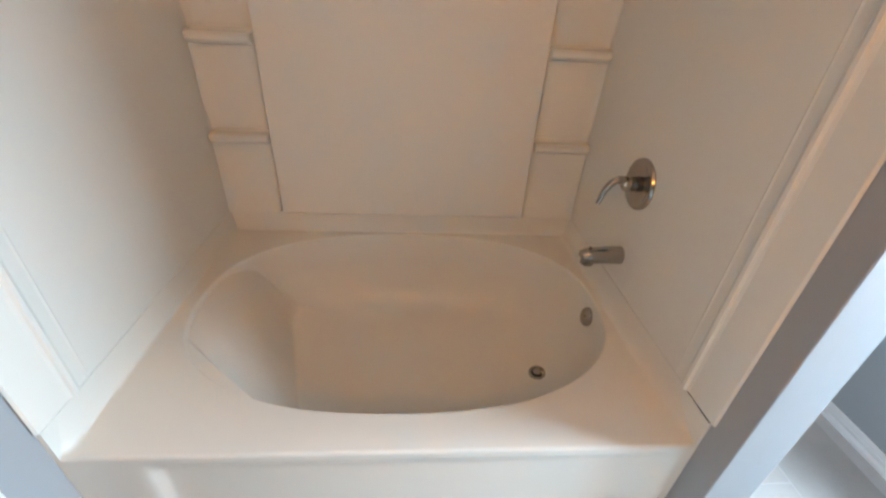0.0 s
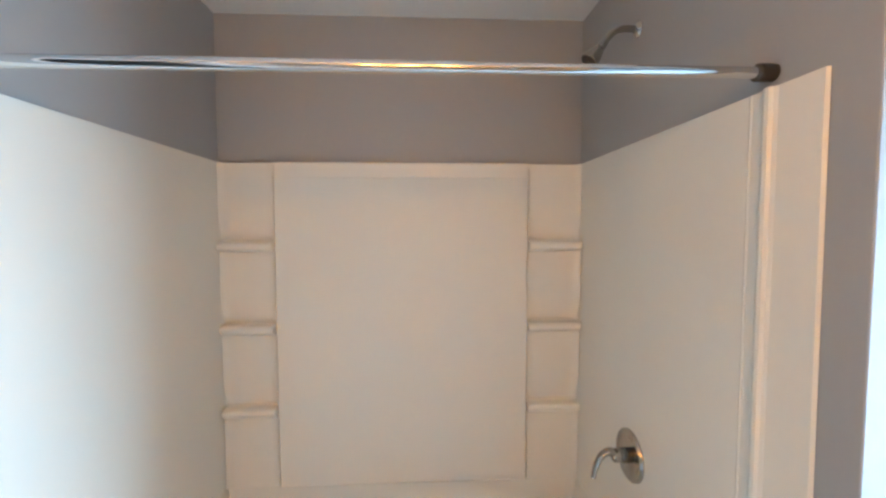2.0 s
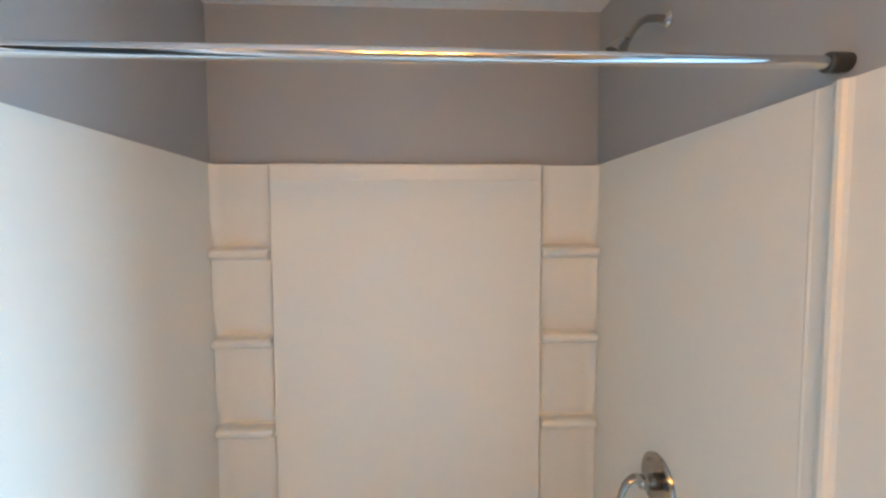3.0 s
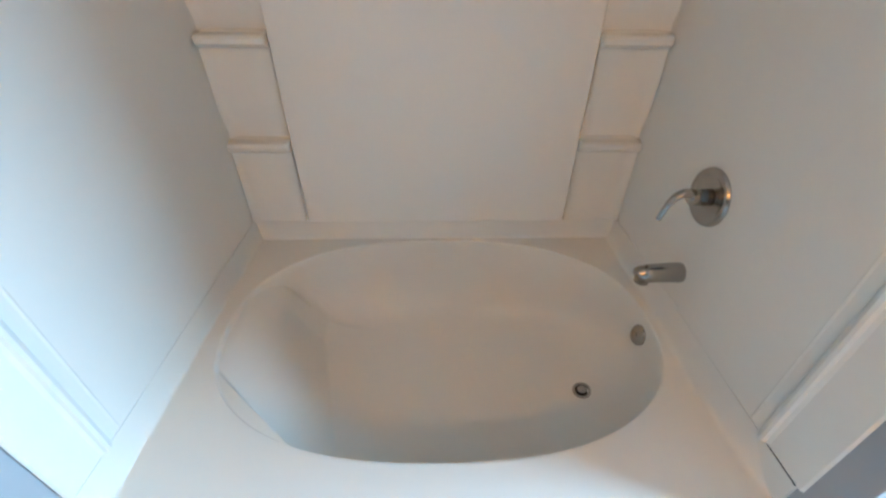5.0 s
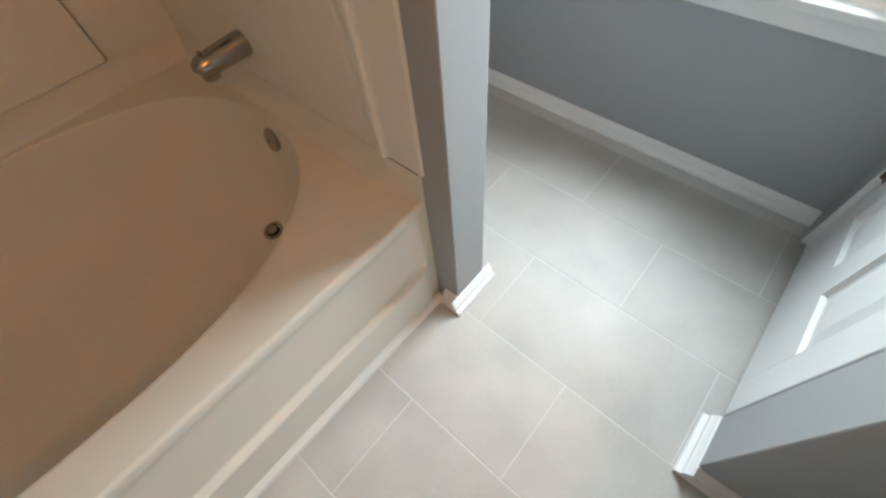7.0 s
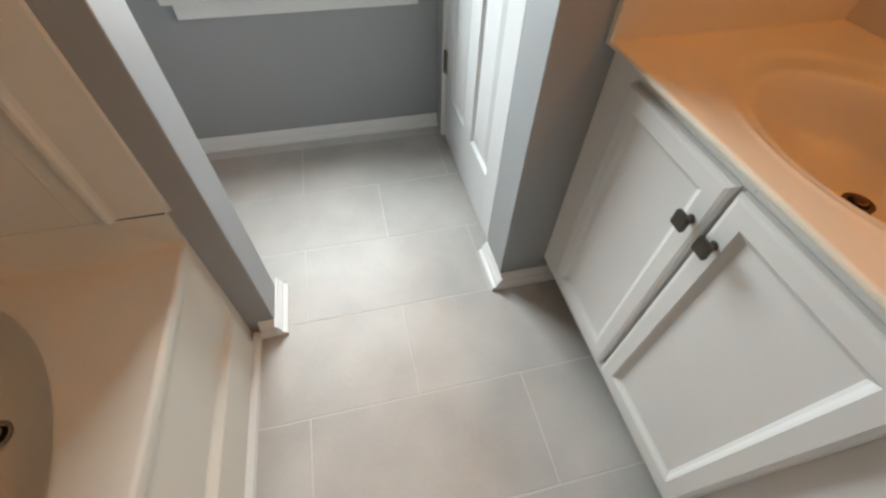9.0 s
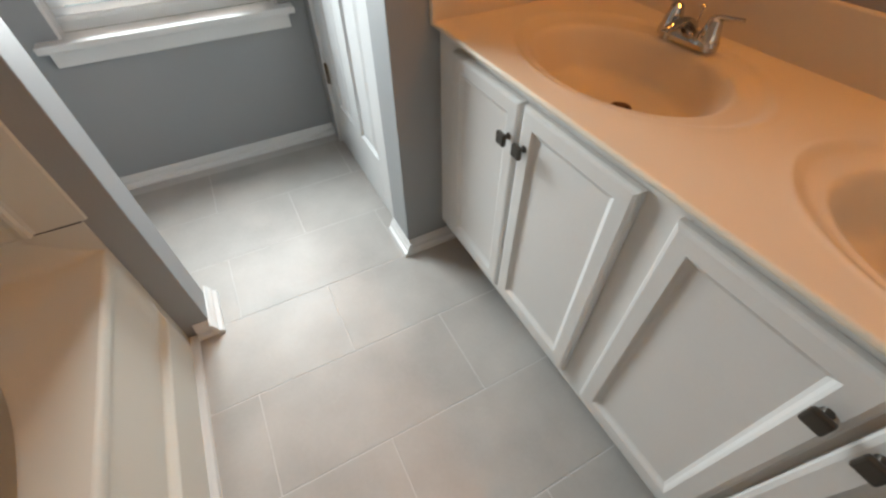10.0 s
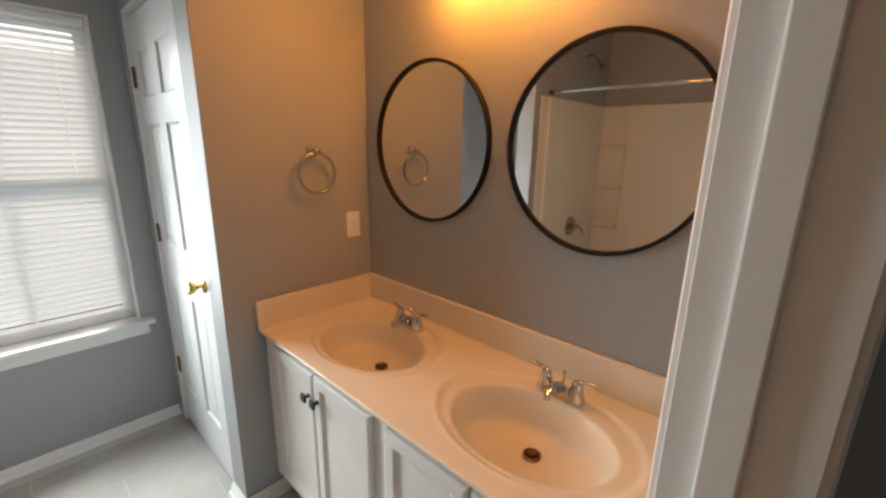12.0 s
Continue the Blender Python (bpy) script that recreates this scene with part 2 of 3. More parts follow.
floor = solid("floor", one((-0.125, -1.62, -0.08), (2.60, 1.20, -0.0007)), GROUT, "gray rectangular porcelain floor tiles with pale grout", "floor")


def base_profile(sign, face):
    """Low moulded baseboard with a shoe at its foot: face is the wall's plane, sign the way out of it."""
    return [(face + sign * d, z) for d, z in ((0.0, 0.0), (0.030, 0.0), (0.030, 0.008), (0.027, 0.014), (0.019, 0.018), (0.016, 0.020), (0.016, 0.034),
                                              (0.011, 0.038), (0.012, 0.043), (0.007, 0.049), (0.005, 0.054), (0.0, 0.054))]


def baseboard(axis, face, sign, a, b):
    solid("baseboard", prism(base_profile(sign, face), axis, a, b), TRIM, "white moulded wooden baseboard along the wall", "baseboard", smooth=25)


baseboard("y", WINX, -1, CLOSY, 1.085)
baseboard("x", STUBY, -1, STUB0 - 0.030, STUB1 + 0.030)
baseboard("y", STUB0, -1, STUBY, -0.031)
baseboard("y", STUB1, 1, STUBY, 1.085)
baseboard("x", CLOSY, 1, SIDEX - 0.030, 1.668)
baseboard("y", SIDEX, -1, -1.034, CLOSY)
baseboard("x", 1.085, -1, STUB1 + 0.030, WINX - 0.030)
baseboard("y", -0.012, 1, DOOR1, -0.016)
baseboard("x", DOOR1, -1, -0.02, 0.002)

# ---- window ----
win = tagged(thing("window_1", (2.53, (WY0 + WY1) / 2, WZ0), "white double-hung window with closed pale blinds", "window"), kind="structure")


def wpart(name, bm, mat=TRIM, label="", parent=win):
    ob = part(name, bm, mat, parent, label)
    ob.matrix_parent_inverse = Matrix.Translation(-win.location) if parent is win else Matrix()
    return ob


wpart("window_sill", one((WINX - 0.055, WY0 - 0.055, WZ0 - 0.028), (2.566, WY1 + 0.075, WZ0), 0.006), label="white wooden stool board")
wpart("apron_board", one((WINX - 0.018, WY0 - 0.03, WZ0 - 0.088), (WINX, WY1 + 0.05, WZ0 - 0.028), 0.004))
wpart("side_jamb", one((WINX, WY0 + 0.001, WZ0), (2.64, WY0 + 0.012, WZ1)))
wpart("side_jamb", one((WINX, WY1 - 0.012, WZ0), (2.64, WY1 - 0.001, WZ1)))
wpart("head_jamb", one((WINX, WY0 + 0.012, WZ1 - 0.012), (2.64, WY1 - 0.012, WZ1 - 0.001)))
MID = 1.365
for name, x0, x1, z0, z1 in (("lower_sash", 2.566, 2.591, WZ0, MID + 0.02), ("upper_sash", 2.593, 2.616, MID - 0.02, WZ1 - 0.012)):
    y0, y1, f = WY0 + 0.012, WY1 - 0.012, 0.042
    wpart(name, boxes(((x0, y0, z0), (x1, y0 + f, z1)), ((x0, y1 - f, z0), (x1, y1, z1)), ((x0, y0 + f, z0), (x1, y1 - f, z0 + f)),
                      ((x0, y0 + f, z1 - f), (x1, y1 - f, z1))))
    yk = (y0 + y1) / 2
    wpart("muntin", one((x0 + 0.004, yk - 0.007, z0 + f), (x1 - 0.004, yk + 0.007, z1 - f)))
    pane = wpart("pane", one((x0 + 0.010, y0 + f, z0 + f), (x0 + 0.013, y1 - f, z1 - f)), GLASS)
    pane.visible_shadow = False

# blind: headrail, slats, bottom rail, cords
BX = 2.538
blind = thing("window_blind", (BX, (WY0 + WY1) / 2, WZ1 - 0.02), "white horizontal mini blind hung in the window", "window blind")
inv = Matrix.Translation(-blind.location)
for nm, b_, mt in (("headrail", one((BX - 0.016, WY0 + 0.018, WZ1 - 0.045), (BX + 0.016, WY1 - 0.018, WZ1 - 0.014), 0.003), TRIM),
                   ("bottom_rail", one((BX - 0.013, WY0 + 0.020, WZ0 + 0.044), (BX + 0.013, WY1 - 0.020, WZ0 + 0.058), 0.004), TRIM)):
    part(nm, b_, mt, blind).matrix_parent_inverse = inv
for yy in (WY0 + 0.14, WY1 - 0.14):
    part("cord", tube([(BX - 0.014, yy, WZ0 + 0.05), (BX - 0.014, yy, WZ1 - 0.03)], 0.0011, 6), TRIM, blind).matrix_parent_inverse = inv


def slat(tilt):
    bm = bmesh.new()
    rows = []
    for u in np.linspace(-1, 1, 5):
        px, pz = 0.0178 * u, 0.0024 * (1 - u * u)
        ca, sa = math.cos(tilt), math.sin(tilt)
        rows.append([(px * ca - pz * sa, yy, px * sa + pz * ca) for yy in (WY0 + 0.022, WY1 - 0.022)])
    sheet(bm, rows)
    return mesh_of("slat", bm, SLAT)


# the topmost slats hang flatter than the rest
slat_shut, slat_open = slat(SLAT_TILT), slat(radians(-24))
zz = WZ0 + 0.072
while zz < WZ1 - 0.05:
    s = new("slat", slat_open if zz > WZ1 - 0.17 else slat_shut)
    s.parent = blind
    s.location = Vector((BX, 0, zz)) - blind.location
    zz += 0.0288

# outside: lawn
solid("ground", one((-80, -80, -3.2), (80, 80, -3.0)), GRASS, "green lawn outside the window", "ground")

# ---- entry doorway ----
entry = tagged(thing("door_frame", (-0.06, DOOR0, 0), "white wooden door frame of the entry", "door frame"), kind="structure")
ei = Matrix.Translation(-entry.location)


def epart(name, bm, mat=TRIM, label=""):
    ob = part(name, bm, mat, entry, label, smooth=25)
    ob.matrix_parent_inverse = ei


def casing(y, s, x, sx):
    """Upright casing of 57 mm: y its inner edge, s the way out; on the face x, proud by sx."""
    return prism([(x, y), (x + sx * 0.009, y), (x + sx * 0.013, y + s * 0.010), (x + sx * 0.009, y + s * 0.016), (x + sx * 0.012, y + s * 0.038),
                  (x + sx * 0.016, y + s * 0.041), (x + sx * 0.017, y + s * 0.045), (x + sx * 0.014, y + s * 0.048), (x + sx * 0.018, y + s * 0.051),
                  (x + sx * 0.018, y + s * 0.057), (x, y + s * 0.057)], "z", 0, 2.10)


epart("jamb", one((-0.126, DOOR0, 0), (0.013, DOOR0 + 0.018, 2.05), 0.0015))
epart("stop", one((-0.066, DOOR0 + 0.018, 0), (-0.026, DOOR0 + 0.030, 2.03), 0.003))
epart("jamb", one((-0.126, DOOR1 - 0.018, 0), (-0.011, DOOR1, 2.05), 0.0015))
epart("stop", one((-0.075, DOOR1 - 0.030, 0), (-0.035, DOOR1 - 0.018, 2.03), 0.003))
epart("head_jamb", one((-0.126, DOOR0 + 0.018, 2.032), (-0.011, DOOR1 - 0.018, 2.05)))
epart("casing", casing(DOOR0 + 0.006, -1, 0.012, 1))
epart("casing", casing(DOOR0 + 0.006, -1, -0.125, -1))
epart("casing", casing(DOOR1 - 0.006, 1, -0.125, -1))
epart("strike_plate", one((-0.026, DOOR0 + 0.0175, 0.885), (0.0045, DOOR0 + 0.0205, 0.942), 0.001), AGED, "aged brass strike plate")


def knob_at(parent, inverse, at, axis, mat, sub=None):
    """Round door knob with rosette: axis is the way it points."""
    m = Matrix.Translation(at) @ Vector(axis).to_track_quat("Z", "Y").to_matrix().to_4x4()
    k = part("knob", lathe([(0.011, 0.010), (0.011, 0.026), (0.017, 0.032), (0.024, 0.038), (0.027, 0.048), (0.0265, 0.058), (0.022, 0.064), (0.010, 0.066)], m, 28), mat, parent, "polished brass knob")
    k.matrix_parent_inverse = inverse
    r = part("rosette", lathe([(0.033, 0.0), (0.033, 0.004), (0.027, 0.009), (0.014, 0.012)], m, 28), mat, parent)
    r.matrix_parent_inverse = inverse


def six_panel(name, width, height, label, group=""):
    """A six-panel door leaf: x from 0 (hinge) to width, y from 0 (front) back to -0.035, z up from 0."""
    d = thing(name, (0, 0, 0), label, "door", group)
    st, mu, t = 0.105, 0.095, 0.035
    zs = [0.0, 0.235, 0.83, 1.065, 1.62, 1.735, min(height - 0.115, 1.935), height]
    part("stile", one((0, -t, 0), (st, 0, height), 0.002), DOORW, d)
    part("stile", one((width - st, -t, 0), (width, 0, height), 0.002), DOORW, d)
    xm = width / 2
    for a, b in ((0, 1), (2, 3), (4, 5), (6, 7)):
        part("rail", one((st, -t, zs[a]), (width - st, 0, zs[b])), DOORW, d)
    for a, b in ((1, 2), (3, 4), (5, 6)):
        part("mullion", one((xm - mu / 2, -t, zs[a]), (xm + mu / 2, 0, zs[b])), DOORW, d)
        for x0, x1 in ((st, xm - mu / 2), (xm + mu / 2, width - st)):
            bm = bmesh.new()
            for s, y in ((1, 0.0), (-1, -t)):
                rows = []
                for inset, depth in ((0.0, 0.001), (0.008, 0.010), (0.020, 0.011), (0.046, 0.004), (0.048, 0.004)):
                    yy = y - s * depth
                    rows.append([(x0 + inset, yy, zs[a] + inset), (x1 - inset, yy, zs[a] + inset), (x1 - inset, yy, zs[b] - inset), (x0 + inset, yy, zs[b] - inset)])
                made = sheet(bm, rows, True)
                cap(bm, made[-1])
            part("panel", bm, DOORW, d, smooth=20)
    return d


# entry leaf, swung clear of the doorway
leaf = six_panel("entry_door", 0.69, 2.02, "white six-panel door standing wide open, with brass knobs")
knob_at(leaf, Matrix(), (0.63, 0.0, 0.92), (0, 1, 0), BRASS)
knob_at(leaf, Matrix(), (0.63, -0.035, 0.92), (0, -1, 0), BRASS)
leaf.matrix_basis = pose(-0.150, DOOR1 + 0.055, 0.008, 0, 0, 180)

# closet door, shut
closet = six_panel("closet_door", 0.688, 2.080, "white six-panel closet door, shut, with brass knob")
knob_at(closet, Matrix(), (0.70 - 0.080, -0.035, 0.960), (0, -1, 0), BRASS)
for zc in (0.345, 1.09, 1.83):
    h_ = part("hinge", boxes(((0.002, -0.0385, zc - 0.045), (0.020, -0.0352, zc + 0.045)), bevel=0.0008), AGED, closet, "aged brass butt hinge")
    hp = part("pin", lathe([(0.005, zc - 0.047), (0.0062, zc - 0.045), (0.0062, zc + 0.045), (0.005, zc + 0.047)], pose(-0.004, -0.040, 0), 12), AGED, h_)
closet.matrix_basis = pose(2.384, CLOSY - 0.047, 0.012, 0, 0, 180)
cf = tagged(thing("closet_frame", (2.39, CLOSY, 0), "white wooden frame round the closet door", "door frame"), kind="structure")
for nm, lo, hi in (("jamb", (1.6685, CLOSY - 0.10, 0), (1.682, CLOSY - 0.056, 2.11)), ("jamb", (2.388, CLOSY - 0.10, 0), (2.402, CLOSY + 0.002, 2.11)),
                   ("head_jamb", (1.668, CLOSY - 0.10, 2.11), (2.402, CLOSY + 0.002, 2.125))):
    part(nm, one(lo, hi, 0.0015), TRIM, cf).matrix_parent_inverse = Matrix.Translation(-cf.location)


# ---- bathtub ----
def polar(cx, cy, rect, a, b, n, inner, outer, zin, zout, count=200):
    """A bowl of superelliptic rim inside a rectangle. zin(s, ang, x, y) inside, zout(u, x, y) from rim (0) to rectangle (1)."""
    x0, y0, x1, y1 = rect
    angs = list(np.linspace(0, 2 * math.pi, count, endpoint=False))
    for px, py in ((x0, y0), (x1, y0), (x1, y1), (x0, y1)):
        w = math.atan2(py - cy, px - cx) % (2 * math.pi)
        k = min(range(len(angs)), key=lambda i: abs(angs[i] - w))
        angs[k] = w
        angs += [(w + g) % (2 * math.pi) for g in (-0.05, -0.04, -0.03, -0.021, -0.013, -0.006, -0.003, 0.003, 0.006, 0.013, 0.021, 0.03, 0.04, 0.05)]
    angs = sorted(set(angs))
    bm = bmesh.new()
    rows = []
    for kind, vals in ((0, inner), (1, outer)):
        for v in vals:
            row = []
            for w in angs:
                c, s = math.cos(w), math.sin(w)
                R = (abs(c / a) ** n + abs(s / b) ** n) ** (-1 / n)
                if kind == 0:
                    x, y = cx + v * R * c, cy + v * R * s
                    row.append((x, y, zin(v, w, x, y)))
                else:
                    T = min(((x1 if c > 0 else x0) - cx) / c if abs(c) > 1e-9 else 1e9, ((y1 if s > 0 else y0) - cy) / s if abs(s) > 1e-9 else 1e9)
                    r = R + (T - R) * v
                    x, y = cx + r * c, cy + r * s
                    row.append((x, y, zout(v, x, y)))
            rows.append(row)
    made = sheet(bm, rows, True)
    cap(bm, made[0], True)
    return bm


def ease(t):
    t = min(1.0, max(0.0, t))
    return t * t * (3 - 2 * t)


def cove(x, y):
    """The deck sweeps up to the walls at both ends and the back."""
    z = 0.0
    for d, w in ((x, 0.015), (W - x, 0.030), (BACK - y, 0.014)):
        if d < w:
            q = 1 - max(d, 0.0) / w
            z = max(z, (LEDGE - DECK) * (1 - math.sqrt(max(0.0, 1 - q * q))))
    return z * ease((y - 0.005) / (0.05 if x < 0.5 else 0.16))


def tub_z(s, w, x, y):
    """The basin: a rolled rim, steep walls, a sloping backrest at one end and a ledge between it and the front rim."""
    g = math.sqrt(max(0.0, 1 - s ** (7.0 + 1.5 * math.cos(w)))) * ease((1 - s) / 0.03 + 0.10)
    z = DECK - 0.350 * g
    # backrest: falls from the rim to the floor, turned a little towards the front, and rolls off towards the back wall
    foot = 0.285 + 0.30 * max(0.0, 0.75 - y)
    q = min(1.0, max(0.0, (x - 0.085) / (foot - 0.085)))
    rest = DECK - 0.018 - 0.07 * q - 0.255 * q ** 2.2 - 5.0 * max(0.0, y - 0.835) ** 1.35 - 0.6 * max(0.0, x - foot)
    rest = min(rest, DECK - 0.016 - 0.10 * (1 - s))
    k = 0.006 + 0.15 * ease((DECK - 0.10 - rest) / 0.18)
    h = min(1.0, max(0.0, 0.5 + 0.5 * (rest - z) / k))
    z = z * (1 - h) + rest * h + k * h * (1 - h)
    # ledge: nearly level, with a straight inner edge
    d = (0.400 - 0.82 * (x - 0.090)) - y
    ledge = DECK - 0.009 - 0.10 * (1 - s)
    e = ease((d + 0.004) / 0.010) * ease((0.43 - x) / 0.04) * ease((0.53 - y) / 0.05)
    z = z + e * max(0.0, ledge - z)
    return z if s < 0.996 else DECK - 0.001


tub = thing("bathtub", (W / 2, 0.5, 0), "off-white acrylic garden tub with an oval basin, built into the alcove", "bathtub")
ti = Matrix.Translation(-tub.location)


def tpart(name, bm, mat=ACRYL, label="", smooth=50):
    ob = part(name, bm, mat, tub, label, smooth)
    ob.matrix_parent_inverse = ti
    return ob


inner = [0.02, *np.linspace(0.1, 0.4, 7), *np.linspace(0.42, 0.9, 50), *np.linspace(0.906, 1.0, 22)]
tpart("basin", polar(0.758, 0.573, (0.0, 0.010, W, BACK), 0.697, 0.465, 2.42, inner, (0.02, 0.08, *np.linspace(0.14, 1.0, 26)),
                     tub_z, lambda u, x, y: DECK + cove(x, y) * min(1.0, u / 0.1), 400), smooth=48)
bm = bmesh.new()
sheet(bm, [[(d, 0.002, z), (d, BACK - d, z), (W - d, BACK - d, z), (W - d, 0.002, z)] for d, z in ((0.0, LEDGE), (-0.004, LEDGE + 0.003), (-0.011, LEDGE + 0.003))])
tpart("flange", bm)
for xa, xb in ((-0.0118, 0.0), (W, STUB0 - 0.0002)):
    tpart("end_filler", one((xa, 0.0015, 0.0), (xb, BACK, LEDGE + 0.0005)))


def apron_y(x, z):
    """The apron's face: a shallow recess above a moulded ledge."""
    ends = ease((x - 0.03) / 0.20) * ease((W - 0.004 - x) / 0.05)
    led = 0.175 + 0.085 * (1 - ends)
    rec = 0.015 * ease((0.425 - z) / 0.04) * ease((x - 0.165) / 0.035) * ease((W - 0.02 - x) / 0.06)
    step = ease((led + 0.004 - z) / 0.008)
    return rec * (1 - step) - 0.009 * step * ends


bm = bmesh.new()
XS = [*np.linspace(0, 0.05, 14), *np.linspace(0.06, W - 0.06, 84), *np.linspace(W - 0.05, W, 14)]
rows = [[(x, 0.010 - 0.010 * math.sin(q), DECK - 0.010 * (1 - math.cos(q)) + cove(x, 0)) for x in XS] for q in np.linspace(0, math.pi / 2, 6)]
rows += [[(x, apron_y(x, z), z + cove(x, 0) * ease((z - 0.1) / 0.33)) for x in XS] for z in (*np.linspace(0.43, 0.30, 10), *np.linspace(0.29, 0.12, 86), 0.08, 0.04, 0.0)]
sheet(bm, rows)
tpart("apron", bm)
tpart("caulk_bead", prism([(-0.008, 0.0), (-0.030, 0.0), (-0.026, 0.010), (-0.016, 0.016), (-0.008, 0.018)], "x", 0.012, W - 0.004), CAULK, "white bead where the tub meets the floor")


def along(axis):
    return Vector(axis).to_track_quat("Z", "Y").to_matrix().to_4x4()


dr = Matrix.Translation((1.286, 0.528, tub_z(0.76, 6.2, 1.286, 0.528) + 0.004)) @ pose(0, 0, 0, 0, -9, 0)
tpart("drain", lathe([(0.034, -0.002), (0.034, 0.002), (0.029, 0.0035), (0.024, 0.002), (0.023, -0.001)], dr, 32, capped=False), NICKEL, "brushed nickel drain ring")
tpart("drain_hole", lathe([(0.0, -0.0006), (0.0235, -0.0006)], dr, 32, capped=False), DARK)
tpart("stopper", lathe([(0.006, 0.0), (0.006, 0.004), (0.016, 0.005), (0.017, 0.008), (0.008, 0.010)], dr, 24), NICKEL)
ov = Matrix.Translation((1.441, 0.566, 0.381)) @ along((-1, 0, 0.28))
tpart("overflow_plate", lathe([(0.036, -0.004), (0.036, 0.004), (0.033, 0.008), (0.020, 0.011), (0.006, 0.012)], ov, 32), NICKEL, "round brushed nickel overflow cover")
tpart("overflow_screw", lathe([(0.005, 0.011), (0.005, 0.014), (0.002, 0.015)], ov, 10), NICKEL)

# ---- surround ----
sur = thing("tub_surround", (W / 2, BACK, LEDGE), "off-white glossy surround panels with corner shelves round the tub", "tub surround")
si = Matrix.Translation(-sur.location)


def spart(name, bm, label="", mat=WALLSUR, smooth=40):
    ob = part(name, bm, mat, sur, label, smooth)
    ob.matrix_parent_inverse = si
    return ob


def side_panel(x, s, lean=0.0):
    """x: wall face; s: the way into the alcove; lean: how far the foot of the front edge stands out."""
    t = 0.012
    prof = [(x - s * t, 0.004), (x - s * t + s * 0.006, -0.004), (x, 0.0), (x + s * 0.001, 0.088), (x + s * 0.004, 0.096), (x + s * 0.011, 0.100), (x + s * 0.012, 0.108),
            (x + s * 0.008, 0.118), (x, 0.124), (x, 0.150), (x + s * 0.0014, 0.155), (x, 0.160), (x, BACK - 0.020), (x + s * 0.004, BACK - 0.004), (x - s * t, BACK)]
    bm = prism(prof, "z", LEDGE + 0.004, TOP)
    for v in bm.verts:
        if v.co.y < 0.05:
            v.co.y -= lean * (TOP - v.co.z) / (TOP - LEDGE)
    return bm


spart("side_panel", side_panel(0.0, 1), smooth=60)
spart("side_panel", side_panel(W, -1, 0.008), smooth=60)
spart("back_panel", one((0.221, BACK - 0.020, LEDGE + 0.002), (1.273, BACK + 0.0105, TOP), 0.005, 3))
spart("top_band", one((0.230, BACK - 0.023, TOP - 0.062), (1.264, BACK - 0.0195, TOP - 0.008), 0.0015))
SHELVES = (0.872, 1.222, 1.566)
for x0, x1 in ((0.002, 0.2165), (1.2775, 1.498)):
    spart("corner_panel", one((x0 - 0.012, BACK + 0.0125, LEDGE + 0.002), (x1 + 0.014, BACK + 0.0168, TOP)))
    levels = (LEDGE - 0.02, *SHELVES, TOP)
    for za, zb in zip(levels, levels[1:]):
        low, high = za + 0.020, zb - (0.024 if zb < TOP else 0.003)
        bm = bmesh.new()
        rows = []
        for v in np.linspace(0, 1, 22):
            zz = low + (high - low) * v
            back = BACK + 0.011 - 0.021 * ease(v / 0.45 if za > LEDGE else 1.0)
            row = []
            for q in np.linspace(0, 1, 15):
                side = max(0.0, 1 - min(q, 1 - q) / 0.14) ** 2
                row.append((x0 + (x1 - x0) * q, back - 0.014 * side * (1 if (q < 0.5) == (x0 < 1) else 0.25), zz))
            rows.append(row)
        sheet(bm, rows)
        spart("niche_back", bm, smooth=60)
    for zc in SHELVES:
        bm = bmesh.new()
        pr = [(BACK + 0.012, -0.030), (BACK - 0.022, -0.026), (BACK - 0.040, -0.021), (BACK - 0.050, -0.012), (BACK - 0.052, 0.002), (BACK - 0.047, 0.011),
              (BACK - 0.036, 0.015), (BACK - 0.018, 0.012), (BACK + 0.002, 0.014), (BACK + 0.0115, 0.024)]
        prism([(y, zc + z) for y, z in pr], "x", x0 + (0.002 if x0 < 1 else -0.003), x1 + (0.003 if x0 < 1 else -0.002), bm)
        bmesh.ops.bevel(bm, geom=[e for e in bm.edges if abs(e.verts[0].co.x - e.verts[1].co.x) < 1e-6], offset=0.004, segments=2, affect="EDGES")
        spart("shelf", bm, smooth=60)
spart("seam", one((W - 0.0012, 0.002, LEDGE + 0.0008), (W + 0.004, 0.096, LEDGE + 0.0038)), "dark open joint under the panel", DARK)

# ---- tub fittings ----
valve = thing("shower_valve", (W, 0.595, 0.904), "brushed nickel shower valve with a lever handle", "faucet")
vi = Matrix.Translation(-valve.location)
vm = Matrix.Translation((W - 0.001, 0.595, 0.904)) @ along((-1, 0, 0))
part("escutcheon", lathe([(0.082, 0.0), (0.082, 0.004), (0.0795, 0.010), (0.074, 0.0125), (0.067, 0.0115), (0.058, 0.008), (0.042, 0.0065), (0.030, 0.0075)], vm, 48), NICKEL, valve).matrix_parent_inverse = vi
part("collar", lathe([(0.024, 0.006), (0.024, 0.018), (0.020, 0.020)], vm, 28), BRONZE, valve, "dark ring behind the handle").matrix_parent_inverse = vi
part("hub", lathe([(0.0225, 0.018), (0.0225, 0.036), (0.0205, 0.037), (0.0205, 0.040), (0.022, 0.041), (0.021, 0.056), (0.014, 0.062)], vm, 28), NICKEL, valve).matrix_parent_inverse = vi
pts = smooth_path([(W - 0.046, 0.595, 0.912), (W - 0.072, 0.594, 0.918), (W - 0.098, 0.592, 0.906), (W - 0.116, 0.590, 0.875), (W - 0.127, 0.589, 0.836)], 8)
